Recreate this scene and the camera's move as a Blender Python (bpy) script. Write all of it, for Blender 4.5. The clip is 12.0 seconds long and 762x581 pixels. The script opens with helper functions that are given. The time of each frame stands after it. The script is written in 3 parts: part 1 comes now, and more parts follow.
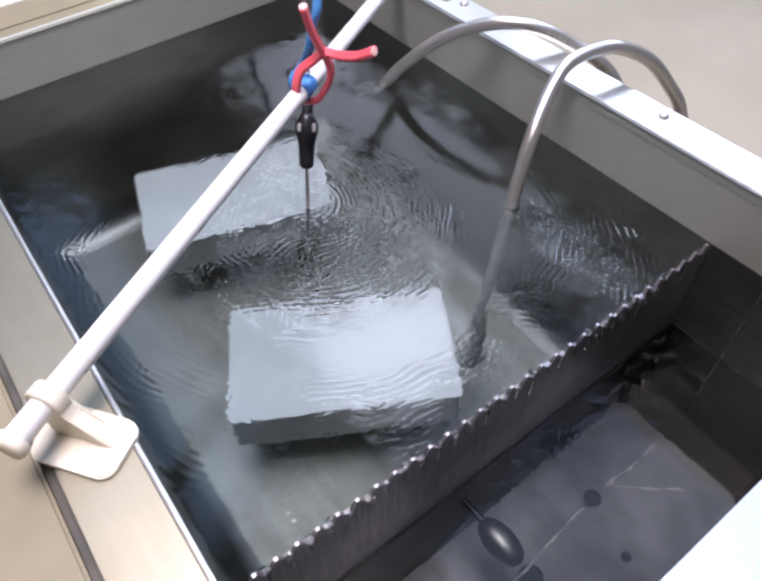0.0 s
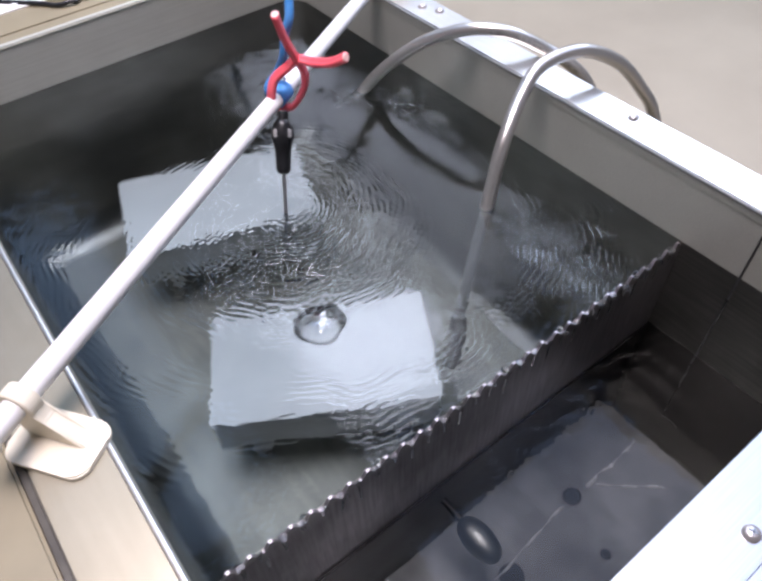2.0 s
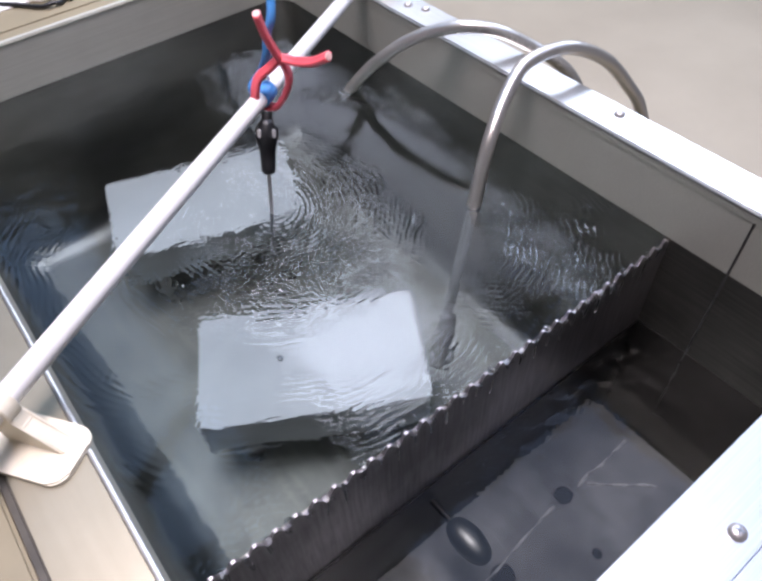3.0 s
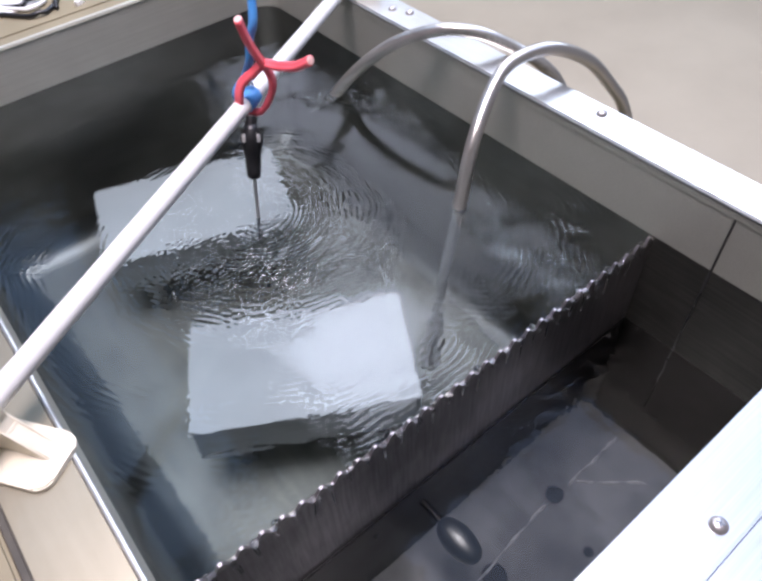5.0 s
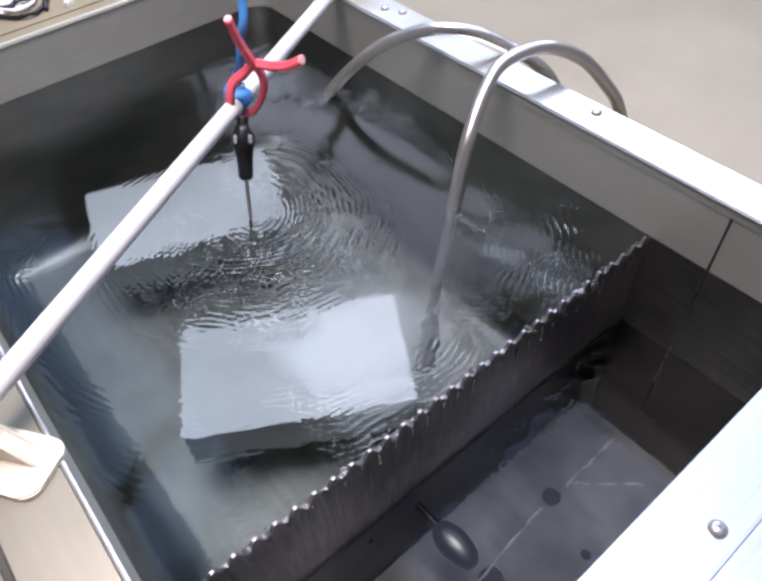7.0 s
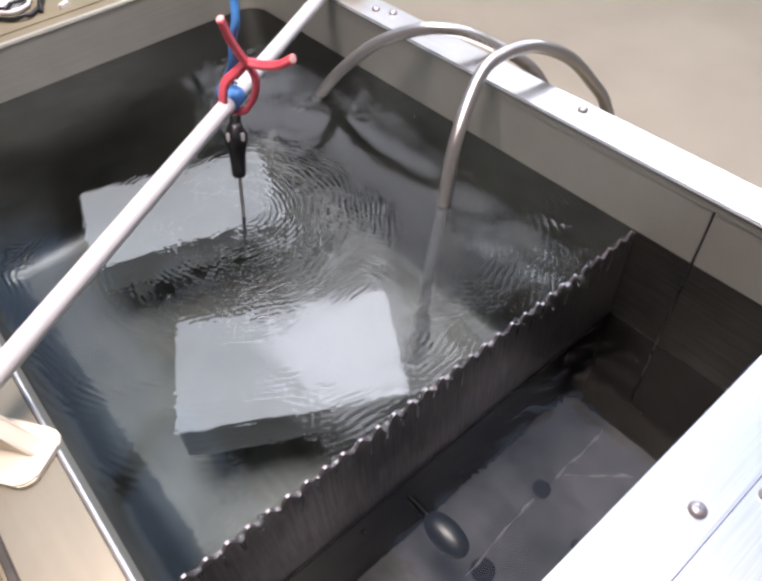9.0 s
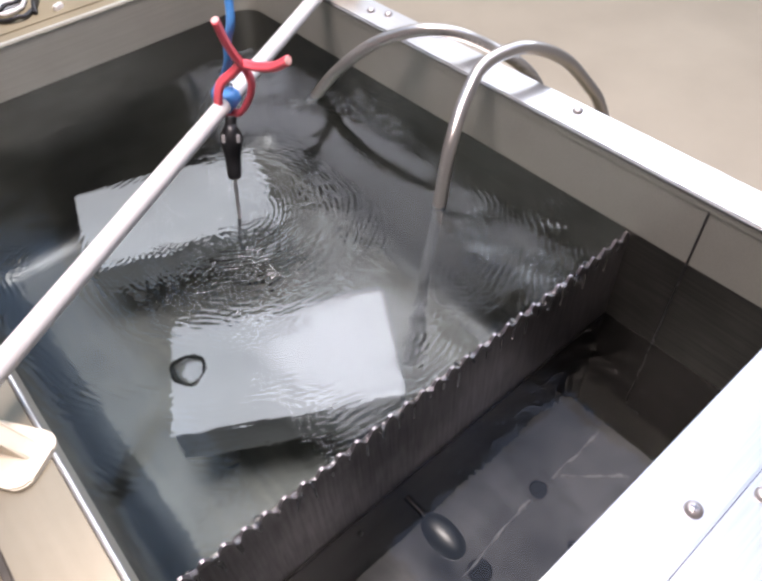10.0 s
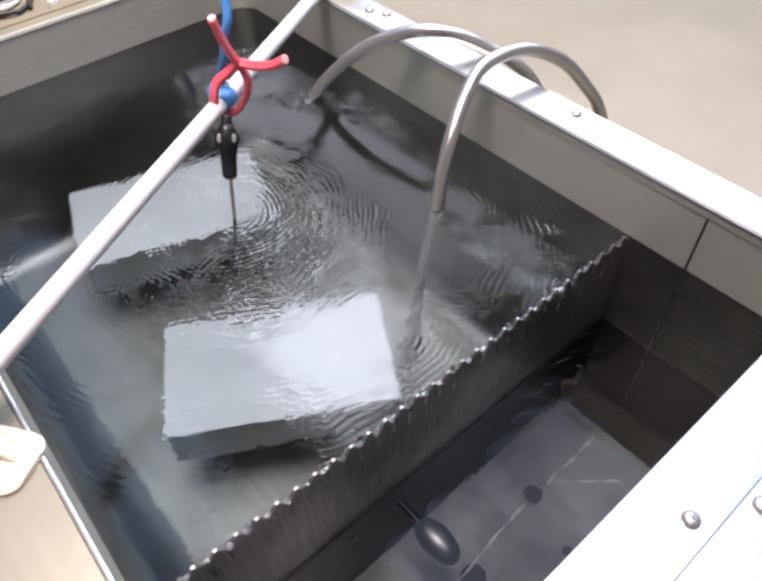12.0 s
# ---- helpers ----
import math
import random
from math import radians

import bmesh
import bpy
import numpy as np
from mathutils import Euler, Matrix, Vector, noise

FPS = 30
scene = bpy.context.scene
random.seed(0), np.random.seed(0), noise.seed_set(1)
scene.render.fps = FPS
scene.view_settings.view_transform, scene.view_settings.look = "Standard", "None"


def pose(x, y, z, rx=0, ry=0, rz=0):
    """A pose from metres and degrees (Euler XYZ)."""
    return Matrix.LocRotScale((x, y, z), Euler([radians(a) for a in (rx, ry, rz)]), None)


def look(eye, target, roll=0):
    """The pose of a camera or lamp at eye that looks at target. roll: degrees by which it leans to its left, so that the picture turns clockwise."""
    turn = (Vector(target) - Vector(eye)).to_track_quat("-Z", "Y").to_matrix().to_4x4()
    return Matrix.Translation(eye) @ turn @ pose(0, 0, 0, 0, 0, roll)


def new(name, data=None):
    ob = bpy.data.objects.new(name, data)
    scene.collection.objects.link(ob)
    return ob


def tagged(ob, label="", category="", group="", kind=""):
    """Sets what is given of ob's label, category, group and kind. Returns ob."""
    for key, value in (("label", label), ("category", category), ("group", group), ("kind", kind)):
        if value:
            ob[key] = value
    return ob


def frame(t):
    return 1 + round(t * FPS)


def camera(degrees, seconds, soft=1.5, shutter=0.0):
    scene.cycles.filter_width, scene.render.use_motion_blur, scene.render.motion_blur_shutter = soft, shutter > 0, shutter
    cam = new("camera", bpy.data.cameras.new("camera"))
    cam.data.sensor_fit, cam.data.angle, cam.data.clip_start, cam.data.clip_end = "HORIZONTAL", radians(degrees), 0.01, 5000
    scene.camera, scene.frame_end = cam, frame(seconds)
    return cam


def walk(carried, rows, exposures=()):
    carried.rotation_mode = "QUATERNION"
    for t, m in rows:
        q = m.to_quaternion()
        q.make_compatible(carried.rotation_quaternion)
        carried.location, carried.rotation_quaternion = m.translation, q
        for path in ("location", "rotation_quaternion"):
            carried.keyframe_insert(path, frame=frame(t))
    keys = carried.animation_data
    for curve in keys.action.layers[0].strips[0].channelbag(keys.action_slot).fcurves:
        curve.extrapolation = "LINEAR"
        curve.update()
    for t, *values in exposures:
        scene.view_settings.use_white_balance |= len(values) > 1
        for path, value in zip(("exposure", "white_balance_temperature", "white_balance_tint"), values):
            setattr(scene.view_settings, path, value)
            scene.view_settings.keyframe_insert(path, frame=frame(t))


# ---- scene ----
cam = camera(60.0, 12.0, soft=3.0)
EXPOSURES = [(0, -0.10, 6380, 17), (3.0, -0.13, 6380, 17), (7.2, -0.14, 6380, 17), (8.8, -0.22, 7050, 18), (10.0, -0.09, 7050, 18), (12.0, 0.04, 6850, 17)]
PATH = [
    (0, (0.013, -0.141, 1.228), (0.758, 0.911, -0.301), -2.3),
    (0.5, (0.015, -0.149, 1.229), (0.744, 0.915, -0.3), -3.2),
    (1, (0.012, -0.154, 1.228), (0.759, 0.912, -0.29), -3.0),
    (1.5, (0.015, -0.158, 1.23), (0.77, 0.907, -0.285), -2.7),
    (2, (0.021, -0.158, 1.229), (0.785, 0.905, -0.282), -2.8),
    (2.5, (0.028, -0.159, 1.227), (0.795, 0.901, -0.285), -3.0),
    (3, (0.029, -0.161, 1.226), (0.801, 0.897, -0.286), -3.1),
    (5, (0.034, -0.169, 1.226), (0.818, 0.892, -0.277), -3.8),
    (5.5, (0.034, -0.168, 1.226), (0.822, 0.89, -0.277), -3.8),
    (6, (0.036, -0.169, 1.224), (0.827, 0.893, -0.275), -3.8),
    (6.5, (0.039, -0.167, 1.222), (0.828, 0.893, -0.278), -4.0),
    (7, (0.038, -0.167, 1.222), (0.832, 0.889, -0.279), -3.8),
    (9, (0.034, -0.178, 1.224), (0.842, 0.876, -0.271), -3.7),
    (9.5, (0.035, -0.178, 1.224), (0.848, 0.873, -0.271), -3.6),
    (10, (0.034, -0.178, 1.224), (0.853, 0.87, -0.269), -3.5),
    (10.5, (0.035, -0.178, 1.225), (0.853, 0.869, -0.269), -3.1),
    (11, (0.035, -0.176, 1.224), (0.856, 0.869, -0.27), -2.8),
    (11.5, (0.036, -0.175, 1.222), (0.861, 0.869, -0.271), -2.8),
    (12, (0.037, -0.174, 1.222), (0.866, 0.865, -0.273), -2.5),
]
walk(cam, [(t, look(eye, target, roll)) for t, eye, target, roll in PATH], EXPOSURES)

# ---- light ----
world = bpy.data.worlds.new("world")
scene.world = world
world.use_nodes = True
world.node_tree.nodes["Background"].inputs[0].default_value = (0.75, 0.85, 1.0, 1)
world.node_tree.nodes["Background"].inputs[1].default_value = 0.15

# tank dimensions (metres): x across, y away from the front, z up
X0, X1 = 0.0, 0.436
YF, YW, YB = -0.140, 0.0, 0.572
RIM, RIM_R, WATER, FLOOR = 0.900, 0.907, 0.843, 0.500
LOW_WATER, LOW_FLOOR = 0.742, 0.600
CEIL = 2.6


def lamp(name, x, y, sx, sy, watts, colour):
    data = bpy.data.lights.new(name, "AREA")
    data.shape, data.size, data.size_y = "RECTANGLE", sx, sy
    data.energy, data.color = watts, colour
    ob = new(name, data)
    ob.matrix_world = pose(x, y, CEIL - 0.03)
    return ob


# unseen area lamps, added and placed for wanted reflections and tints
LIGHTS = [(1.25, -0.05, 1.4, 1.5), (1.70, 2.12, 0.78, 2.35), (2.55, 0.8, 0.9, 1.3), (0.05, 0.10, 0.62, 0.68), (-0.02, 1.75, 0.55, 1.9), (0.925, 1.30, 0.59, 0.92)]
# added blue fill for the back wall
lamp("added_lamp", *LIGHTS[0], 15, (0.45, 0.62, 1.0))
lamp("added_lamp", *LIGHTS[1], 24, (0.78, 0.86, 1.0))
# added for the glints near the weir corner
lamp("added_lamp", *LIGHTS[2], 60, (0.70, 0.83, 1.0))
lamp("added_lamp", *LIGHTS[3], 54, (1.0, 0.93, 0.97))
# added blue lamp, mirrored in the water along the left wall
lamp("added_lamp", *LIGHTS[4], 9.5, (0.40, 0.64, 1.0))
# added for the bright reflection over the near box
lamp("added_lamp", *LIGHTS[5], 24, (0.80, 0.88, 1.0))


# ---- materials ----
def material(name):
    m = bpy.data.materials.new(name)
    m.use_nodes = True
    nt = m.node_tree
    return m, nt, nt.nodes["Principled BSDF"]


def coords(nt, scale=(1, 1, 1), rot=(0, 0, 0), source="Object"):
    tc, mp = nt.nodes.new("ShaderNodeTexCoord"), nt.nodes.new("ShaderNodeMapping")
    mp.inputs["Scale"].default_value, mp.inputs["Rotation"].default_value = scale, rot
    nt.links.new(tc.outputs[source], mp.inputs[0])
    return mp.outputs[0]


def noise_tex(nt, vec, scale, detail=4, rough=0.55):
    n = nt.nodes.new("ShaderNodeTexNoise")
    n.inputs["Scale"].default_value, n.inputs["Detail"].default_value, n.inputs["Roughness"].default_value = scale, detail, rough
    nt.links.new(vec, n.inputs["Vector"])
    return n.outputs["Fac"]


def ramp(nt, fac, stops):
    r = nt.nodes.new("ShaderNodeValToRGB")
    while len(r.color_ramp.elements) < len(stops):
        r.color_ramp.elements.new(0.5)
    for e, (p, c) in zip(r.color_ramp.elements, stops):
        e.position, e.color = p, (*c, 1) if len(c) == 3 else c
    nt.links.new(fac, r.inputs[0])
    return r.outputs[0]


def grey(v):
    return (v, v, v)


def bump(nt, bsdf, fac, strength, distance):
    b = nt.nodes.new("ShaderNodeBump")
    b.inputs["Strength"].default_value, b.inputs["Distance"].default_value = strength, distance
    nt.links.new(fac, b.inputs["Height"])
    nt.links.new(b.outputs[0], bsdf.inputs["Normal"])


def blend(nt, a, b, fac=0.5, kind="MULTIPLY"):
    n = nt.nodes.new("ShaderNodeMix")
    n.data_type, n.blend_type = "RGBA", kind
    n.inputs[0].default_value = fac
    nt.links.new(a, n.inputs[6])
    nt.links.new(b, n.inputs[7])
    return n.outputs[2]


def steel(name, lo, hi, rough, brush=(1, 60, 60), metal=1.0, mottle=0.25):
    """Satin stainless steel: long brushed grain, cloudy water marks; chamber floor clouds mimic ceiling reflections."""
    m, nt, b = material(name)
    grain = noise_tex(nt, coords(nt, brush), 14, 3)
    cloud = noise_tex(nt, coords(nt), 9, 5)
    base = ramp(nt, grain, [(0.3, lo), (0.7, hi)])
    marks = ramp(nt, cloud, [(0.35, grey(1 - mottle)), (0.6, grey(1))])
    nt.links.new(blend(nt, base, marks, 1.0), b.inputs["Base Color"])
    b.inputs["Metallic"].default_value = metal
    nt.links.new(ramp(nt, cloud, [(0.3, grey(rough + 0.1)), (0.7, grey(rough - 0.04))]), b.inputs["Roughness"])
    bump(nt, b, grain, 0.12, 0.0006)
    return m


def plain(name, lo, hi, rough, scale=30, relief=0.1, metal=0.0):
    m, nt, b = material(name)
    n = noise_tex(nt, coords(nt), scale, 5)
    big = noise_tex(nt, coords(nt), scale / 8, 3)
    c = blend(nt, ramp(nt, n, [(0.35, lo), (0.65, hi)]), ramp(nt, big, [(0.3, grey(0.86)), (0.65, grey(1))]), 1.0)
    nt.links.new(c, b.inputs["Base Color"])
    b.inputs["Roughness"].default_value, b.inputs["Metallic"].default_value = rough, metal
    bump(nt, b, n, relief, 0.001)
    return m


# basin wall: lit tone above water, shade put into lower wall and cove colours
STEEL = steel("lit dry satin steel", (0.56, 0.55, 0.475), (0.63, 0.62, 0.545), 0.50, metal=0.65, mottle=0.08)
LOWER_STEEL = steel("shaded wet wall steel", (0.205, 0.20, 0.18), (0.28, 0.27, 0.24), 0.42, (1, 1, 24), mottle=0.35)
COVE_STEEL = steel("shaded wet cove steel", (0.16, 0.16, 0.15), (0.24, 0.24, 0.22), 0.40, (1, 1, 24), mottle=0.35)
FLOOR_STEEL = steel("basin floor steel", (0.33, 0.33, 0.295), (0.41, 0.41, 0.365), 0.58, (8, 1, 8))
RIM_STEEL = steel("rim steel", (0.66, 0.66, 0.66), (0.76, 0.76, 0.75), 0.33, (60, 1, 60), mottle=0.12)
# left rim: warm reflection and weaker light are put into this colour
LEFT_STEEL = steel("left rim steel with warm reflection", (0.30, 0.274, 0.21), (0.33, 0.30, 0.232), 0.48, (8, 1, 8), mottle=0.15)
RIM_STEEL_X = steel("front rim steel", (0.58, 0.58, 0.58), (0.68, 0.68, 0.67), 0.33, (1, 60, 60), mottle=0.12)
WEIR_STEEL = steel("weir steel", (0.37, 0.34, 0.355), (0.58, 0.55, 0.57), 0.36, (26, 1, 1.6), mottle=0.4)
DARK_STEEL = steel("dark wet steel", (0.30, 0.30, 0.29), (0.42, 0.42, 0.41), 0.25)
# strong clouding paints the ceiling's patchy reflection onto the chamber floor
CHAMBER_STEEL = steel("chamber floor steel", (0.21, 0.208, 0.198), (0.36, 0.352, 0.335), 0.40, (3, 2, 3), metal=0.3, mottle=0.65)
# near-black colours hold the chamber's shade and dark reflections
SIDE_STEEL = steel("shaded side steel", (0.055, 0.05, 0.045), (0.10, 0.09, 0.08), 0.40, mottle=0.5)
SHADE_STEEL = steel("shade-dark steel", (0.035, 0.032, 0.03), (0.06, 0.055, 0.05), 0.35, mottle=0.5)
CREASE_LINE = plain("pale crease line", (0.45, 0.43, 0.40), (0.75, 0.72, 0.68), 0.5, 200, 0.1)
# the hose's fading under water is put into this merging grey
HOSE_DIM = plain("dimmed hose", (0.20, 0.195, 0.18), (0.28, 0.27, 0.25), 0.4, 60, 0.1)
# top whiter than the sides: the light it reflects is in the colour
BOX_LIT_TOP = plain("lit box top", (0.70, 0.70, 0.69), (0.76, 0.76, 0.75), 0.4, 20, 0.03)
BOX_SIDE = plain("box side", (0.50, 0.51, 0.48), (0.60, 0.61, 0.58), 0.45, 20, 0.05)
PIPE_WHITE = plain("white plastic pipe", (0.80, 0.78, 0.76), (0.86, 0.84, 0.82), 0.32, 12, 0.02)
CREAM = plain("aged white plastic", (0.70, 0.63, 0.49), (0.80, 0.73, 0.60), 0.42, 25, 0.04)
RED = plain("red plastic", (0.86, 0.115, 0.145), (0.91, 0.15, 0.19), 0.35, 60, 0.05)
RED_END = plain("cut red plastic", (0.80, 0.45, 0.42), (0.85, 0.55, 0.5), 0.5, 60, 0.05)
BLUE = plain("blue insulation", (0.06, 0.27, 0.66), (0.09, 0.34, 0.76), 0.35, 60, 0.05)
BLACK = plain("black rubber", (0.008, 0.008, 0.009), (0.018, 0.018, 0.02), 0.35, 60, 0.1)
BEIGE = plain("beige laminate", (0.225, 0.19, 0.12), (0.26, 0.22, 0.14), 0.5, 16, 0.06)
LINO = plain("beige floor lino", (0.50, 0.415, 0.31), (0.55, 0.46, 0.345), 0.5, 3, 0.02)
# unseen walls and ceiling; greys set to control haze mirrored in the water
PAINT = plain("wall paint", (0.28, 0.29, 0.30), (0.32, 0.33, 0.34), 0.7, 6, 0.04)
CEILING = plain("ceiling paint", (0.42, 0.43, 0.44), (0.47, 0.48, 0.49), 0.8, 8, 0.04)
SCREW = plain("zinc screw", (0.55, 0.53, 0.52), (0.68, 0.66, 0.66), 0.38, 120, 0.1, 1.0)
BOLT = plain("dull zinc bolt", (0.46, 0.43, 0.42), (0.58, 0.55, 0.54), 0.4, 120, 0.1, 0.8)
TRIM = plain("dark brown trim", (0.05, 0.043, 0.034), (0.08, 0.07, 0.055), 0.65, 60, 0.1)
WINDOW = plain("dull grey metal gap", (0.42, 0.41, 0.40), (0.55, 0.54, 0.53), 0.4, 60, 0.05)
HOLE = plain("dark hole", (0.012, 0.012, 0.014), (0.02, 0.02, 0.022), 0.6, 60, 0.0)
CHROME = plain("dark polished metal", (0.30, 0.29, 0.26), (0.42, 0.41, 0.36), 0.42, 40, 0.03, 1.0)


def braid_material():
    """Woven stainless sleeve of a hose; the weave follows the hose's own length."""
    m, nt, b = material("braided hose")
    b.inputs["Metallic"].default_value, b.inputs["Roughness"].default_value = 0.85, 0.30
    waves = []
    for turn in (0.6, -0.6):
        w = nt.nodes.new("ShaderNodeTexWave")
        w.inputs["Scale"].default_value, w.inputs["Distortion"].default_value = 560, 0.3
        nt.links.new(coords(nt, (1, 1, 1), (turn, turn, turn)), w.inputs[0])
        waves.append(w.outputs["Color"])
    weave = blend(nt, waves[0], waves[1], 0.5, "MIX")
    nt.links.new(ramp(nt, weave, [(0.3, (0.40, 0.385, 0.355)), (0.7, (0.74, 0.715, 0.67))]), b.inputs["Base Color"])
    bump(nt, b, weave, 0.12, 0.0003)
    return m


def water_material(name, tint, scale=240, strength=0.12):
    m, nt, b = material(name)
    b.inputs["Base Color"].default_value = (*tint, 1)
    b.inputs["Transmission Weight"].default_value = 1
    b.inputs["Roughness"].default_value, b.inputs["IOR"].default_value = 0.0, 1.33
    bump(nt, b, noise_tex(nt, coords(nt), scale, 2), strength, 0.0006)
    return m


BRAID = braid_material()
WATER_MAT = water_material("bath water", (0.105, 0.140, 0.156), 600, 0.08)
LOW_MAT = water_material("chamber water", (0.062, 0.072, 0.078), 120, 0.12)
AIR_MAT = water_material("air bubble", (0.96, 0.97, 0.98), 300, 0.02)
AIR_MAT.node_tree.nodes["Principled BSDF"].inputs["IOR"].default_value = 0.75
DROP_MAT = water_material("water drop", (0.97, 0.98, 0.98), 300, 0.02)


# ---- mesh helpers ----
def mesh(name, verts, faces, mat, smooth=False):
    me = bpy.data.meshes.new(name)
    me.from_pydata([tuple(v) for v in verts], [], [tuple(f) for f in faces])
    me.materials.append(mat)
    if smooth:
        me.shade_smooth()
    return me


def link(name, me, parent=None, label="", m=None):
    ob = new(name, me)
    if m is not None:
        ob.matrix_world = m
    ob.parent = parent
    if label:
        tagged(ob, label)
    return ob


def part(name, bm, mat, parent=None, label="", smooth=False):
    bm.normal_update()
    me = bpy.data.meshes.new(name)
    bm.to_mesh(me)
    bm.free()
    me.materials.append(mat)
    if smooth:
        me.shade_smooth()
    return link(name, me, parent, label)


def thing(name, label, category, group="", kind="", at=(0, 0, 0)):
    ob = new(name)
    ob.location = at
    return tagged(ob, label, category, group, kind)


def box(lo, hi, edge=0.0, seg=2):
    bm = bmesh.new()
    bmesh.ops.create_cube(bm, size=1)
    lo, hi = Vector(lo), Vector(hi)
    for v in bm.verts:
        v.co = Vector([lo[i] + (v.co[i] + 0.5) * (hi[i] - lo[i]) for i in range(3)])
    if edge:
        bmesh.ops.bevel(bm, geom=bm.edges[:], offset=edge, segments=seg, affect="EDGES")
    return bm


def slab(x0, y0, x1, y1, z0, z1, radius, seg=8, edge=0.0008):
    """A flat plate with rounded corners in plan and softened edges."""
    bm = bmesh.new()
    pts = []
    for cx, cy, a in ((x1 - radius, y1 - radius, 0), (x0 + radius, y1 - radius, 90), (x0 + radius, y0 + radius, 180), (x1 - radius, y0 + radius, 270)):
        pts += [(cx + radius * math.cos(radians(a + 90 * i / seg)), cy + radius * math.sin(radians(a + 90 * i / seg))) for i in range(seg + 1)]
    low = [bm.verts.new((x, y, z0)) for x, y in pts]
    f = bm.faces.new(low[::-1])
    up = [bm.verts.new((x, y, z1)) for x, y in pts]
    top = bm.faces.new(up)
    n = len(pts)
    for i in range(n):
        bm.faces.new((low[i], low[(i + 1) % n], up[(i + 1) % n], up[i]))
    if edge:
        bmesh.ops.bevel(bm, geom=list(top.edges), offset=edge, segments=2, affect="EDGES")
    return bm


def lathe(profile, seg=24, m=Matrix()):
    """A turned shape about z from (radius, height) pairs, moved by m."""
    bm = bmesh.new()
    rings = []
    for r, z in profile:
        if r < 1e-6:
            rings.append([bm.verts.new(m @ Vector((0, 0, z)))])
        else:
            rings.append([bm.verts.new(m @ Vector((r * math.cos(2 * math.pi * i / seg), r * math.sin(2 * math.pi * i / seg), z))) for i in range(seg)])
    for a, b in zip(rings, rings[1:]):
        for i in range(seg):
            j = (i + 1) % seg
            if len(a) == 1 and len(b) == 1:
                continue
            if len(a) == 1:
                bm.faces.new((a[0], b[j], b[i]))
            elif len(b) == 1:
                bm.faces.new((a[i], a[j], b[0]))
            else:
                bm.faces.new((a[i], a[j], b[j], b[i]))
    bmesh.ops.recalc_face_normals(bm, faces=bm.faces)
    return bm


def smooth_path(points, steps=10):
    p = [Vector(q) for q in points]
    p = [p[0] * 2 - p[1]] + p + [p[-1] * 2 - p[-2]]
    out = []
    for a, b, c, d in zip(p, p[1:], p[2:], p[3:]):
        for i in range(steps):
            t = i / steps
            out.append(0.5 * (2 * b + (c - a) * t + (2 * a - 5 * b + 4 * c - d) * t * t + (3 * b - a - 3 * c + d) * t ** 3))
    return out + [p[-2]]


def tube(points, radius, seg=14, steps=10, taper=None, waist=0.0):
    """A tube along a smooth path with closed ends, round or (waist) twin-cored."""
    path = smooth_path(points, steps)
    bm = bmesh.new()
    rings, side = [], None
    for i, q in enumerate(path):
        d = (path[min(i + 1, len(path) - 1)] - path[max(i - 1, 0)]).normalized()
        side = d.orthogonal().normalized() if side is None else (side - d * side.dot(d)).normalized()
        up = d.cross(side)
        r = radius * (taper(i / (len(path) - 1)) if taper else 1)
        rings.append([bm.verts.new(q + (side * math.cos(2 * math.pi * k / seg) + up * math.sin(2 * math.pi * k / seg)) * r * (1 - waist * math.sin(2 * math.pi * k / seg) ** 4)) for k in range(seg)])
    for a, b in zip(rings, rings[1:]):
        for k in range(seg):
            bm.faces.new((a[k], a[(k + 1) % seg], b[(k + 1) % seg], b[k]))
    bm.faces.new(rings[0][::-1])
    bm.faces.new(rings[-1])
    return bm


def along(a, b):
    """Pose whose z axis runs from a to b, with its origin at a."""
    a, b = Vector(a), Vector(b)
    return Matrix.Translation(a) @ (b - a).to_track_quat("Z", "Y").to_matrix().to_4x4()


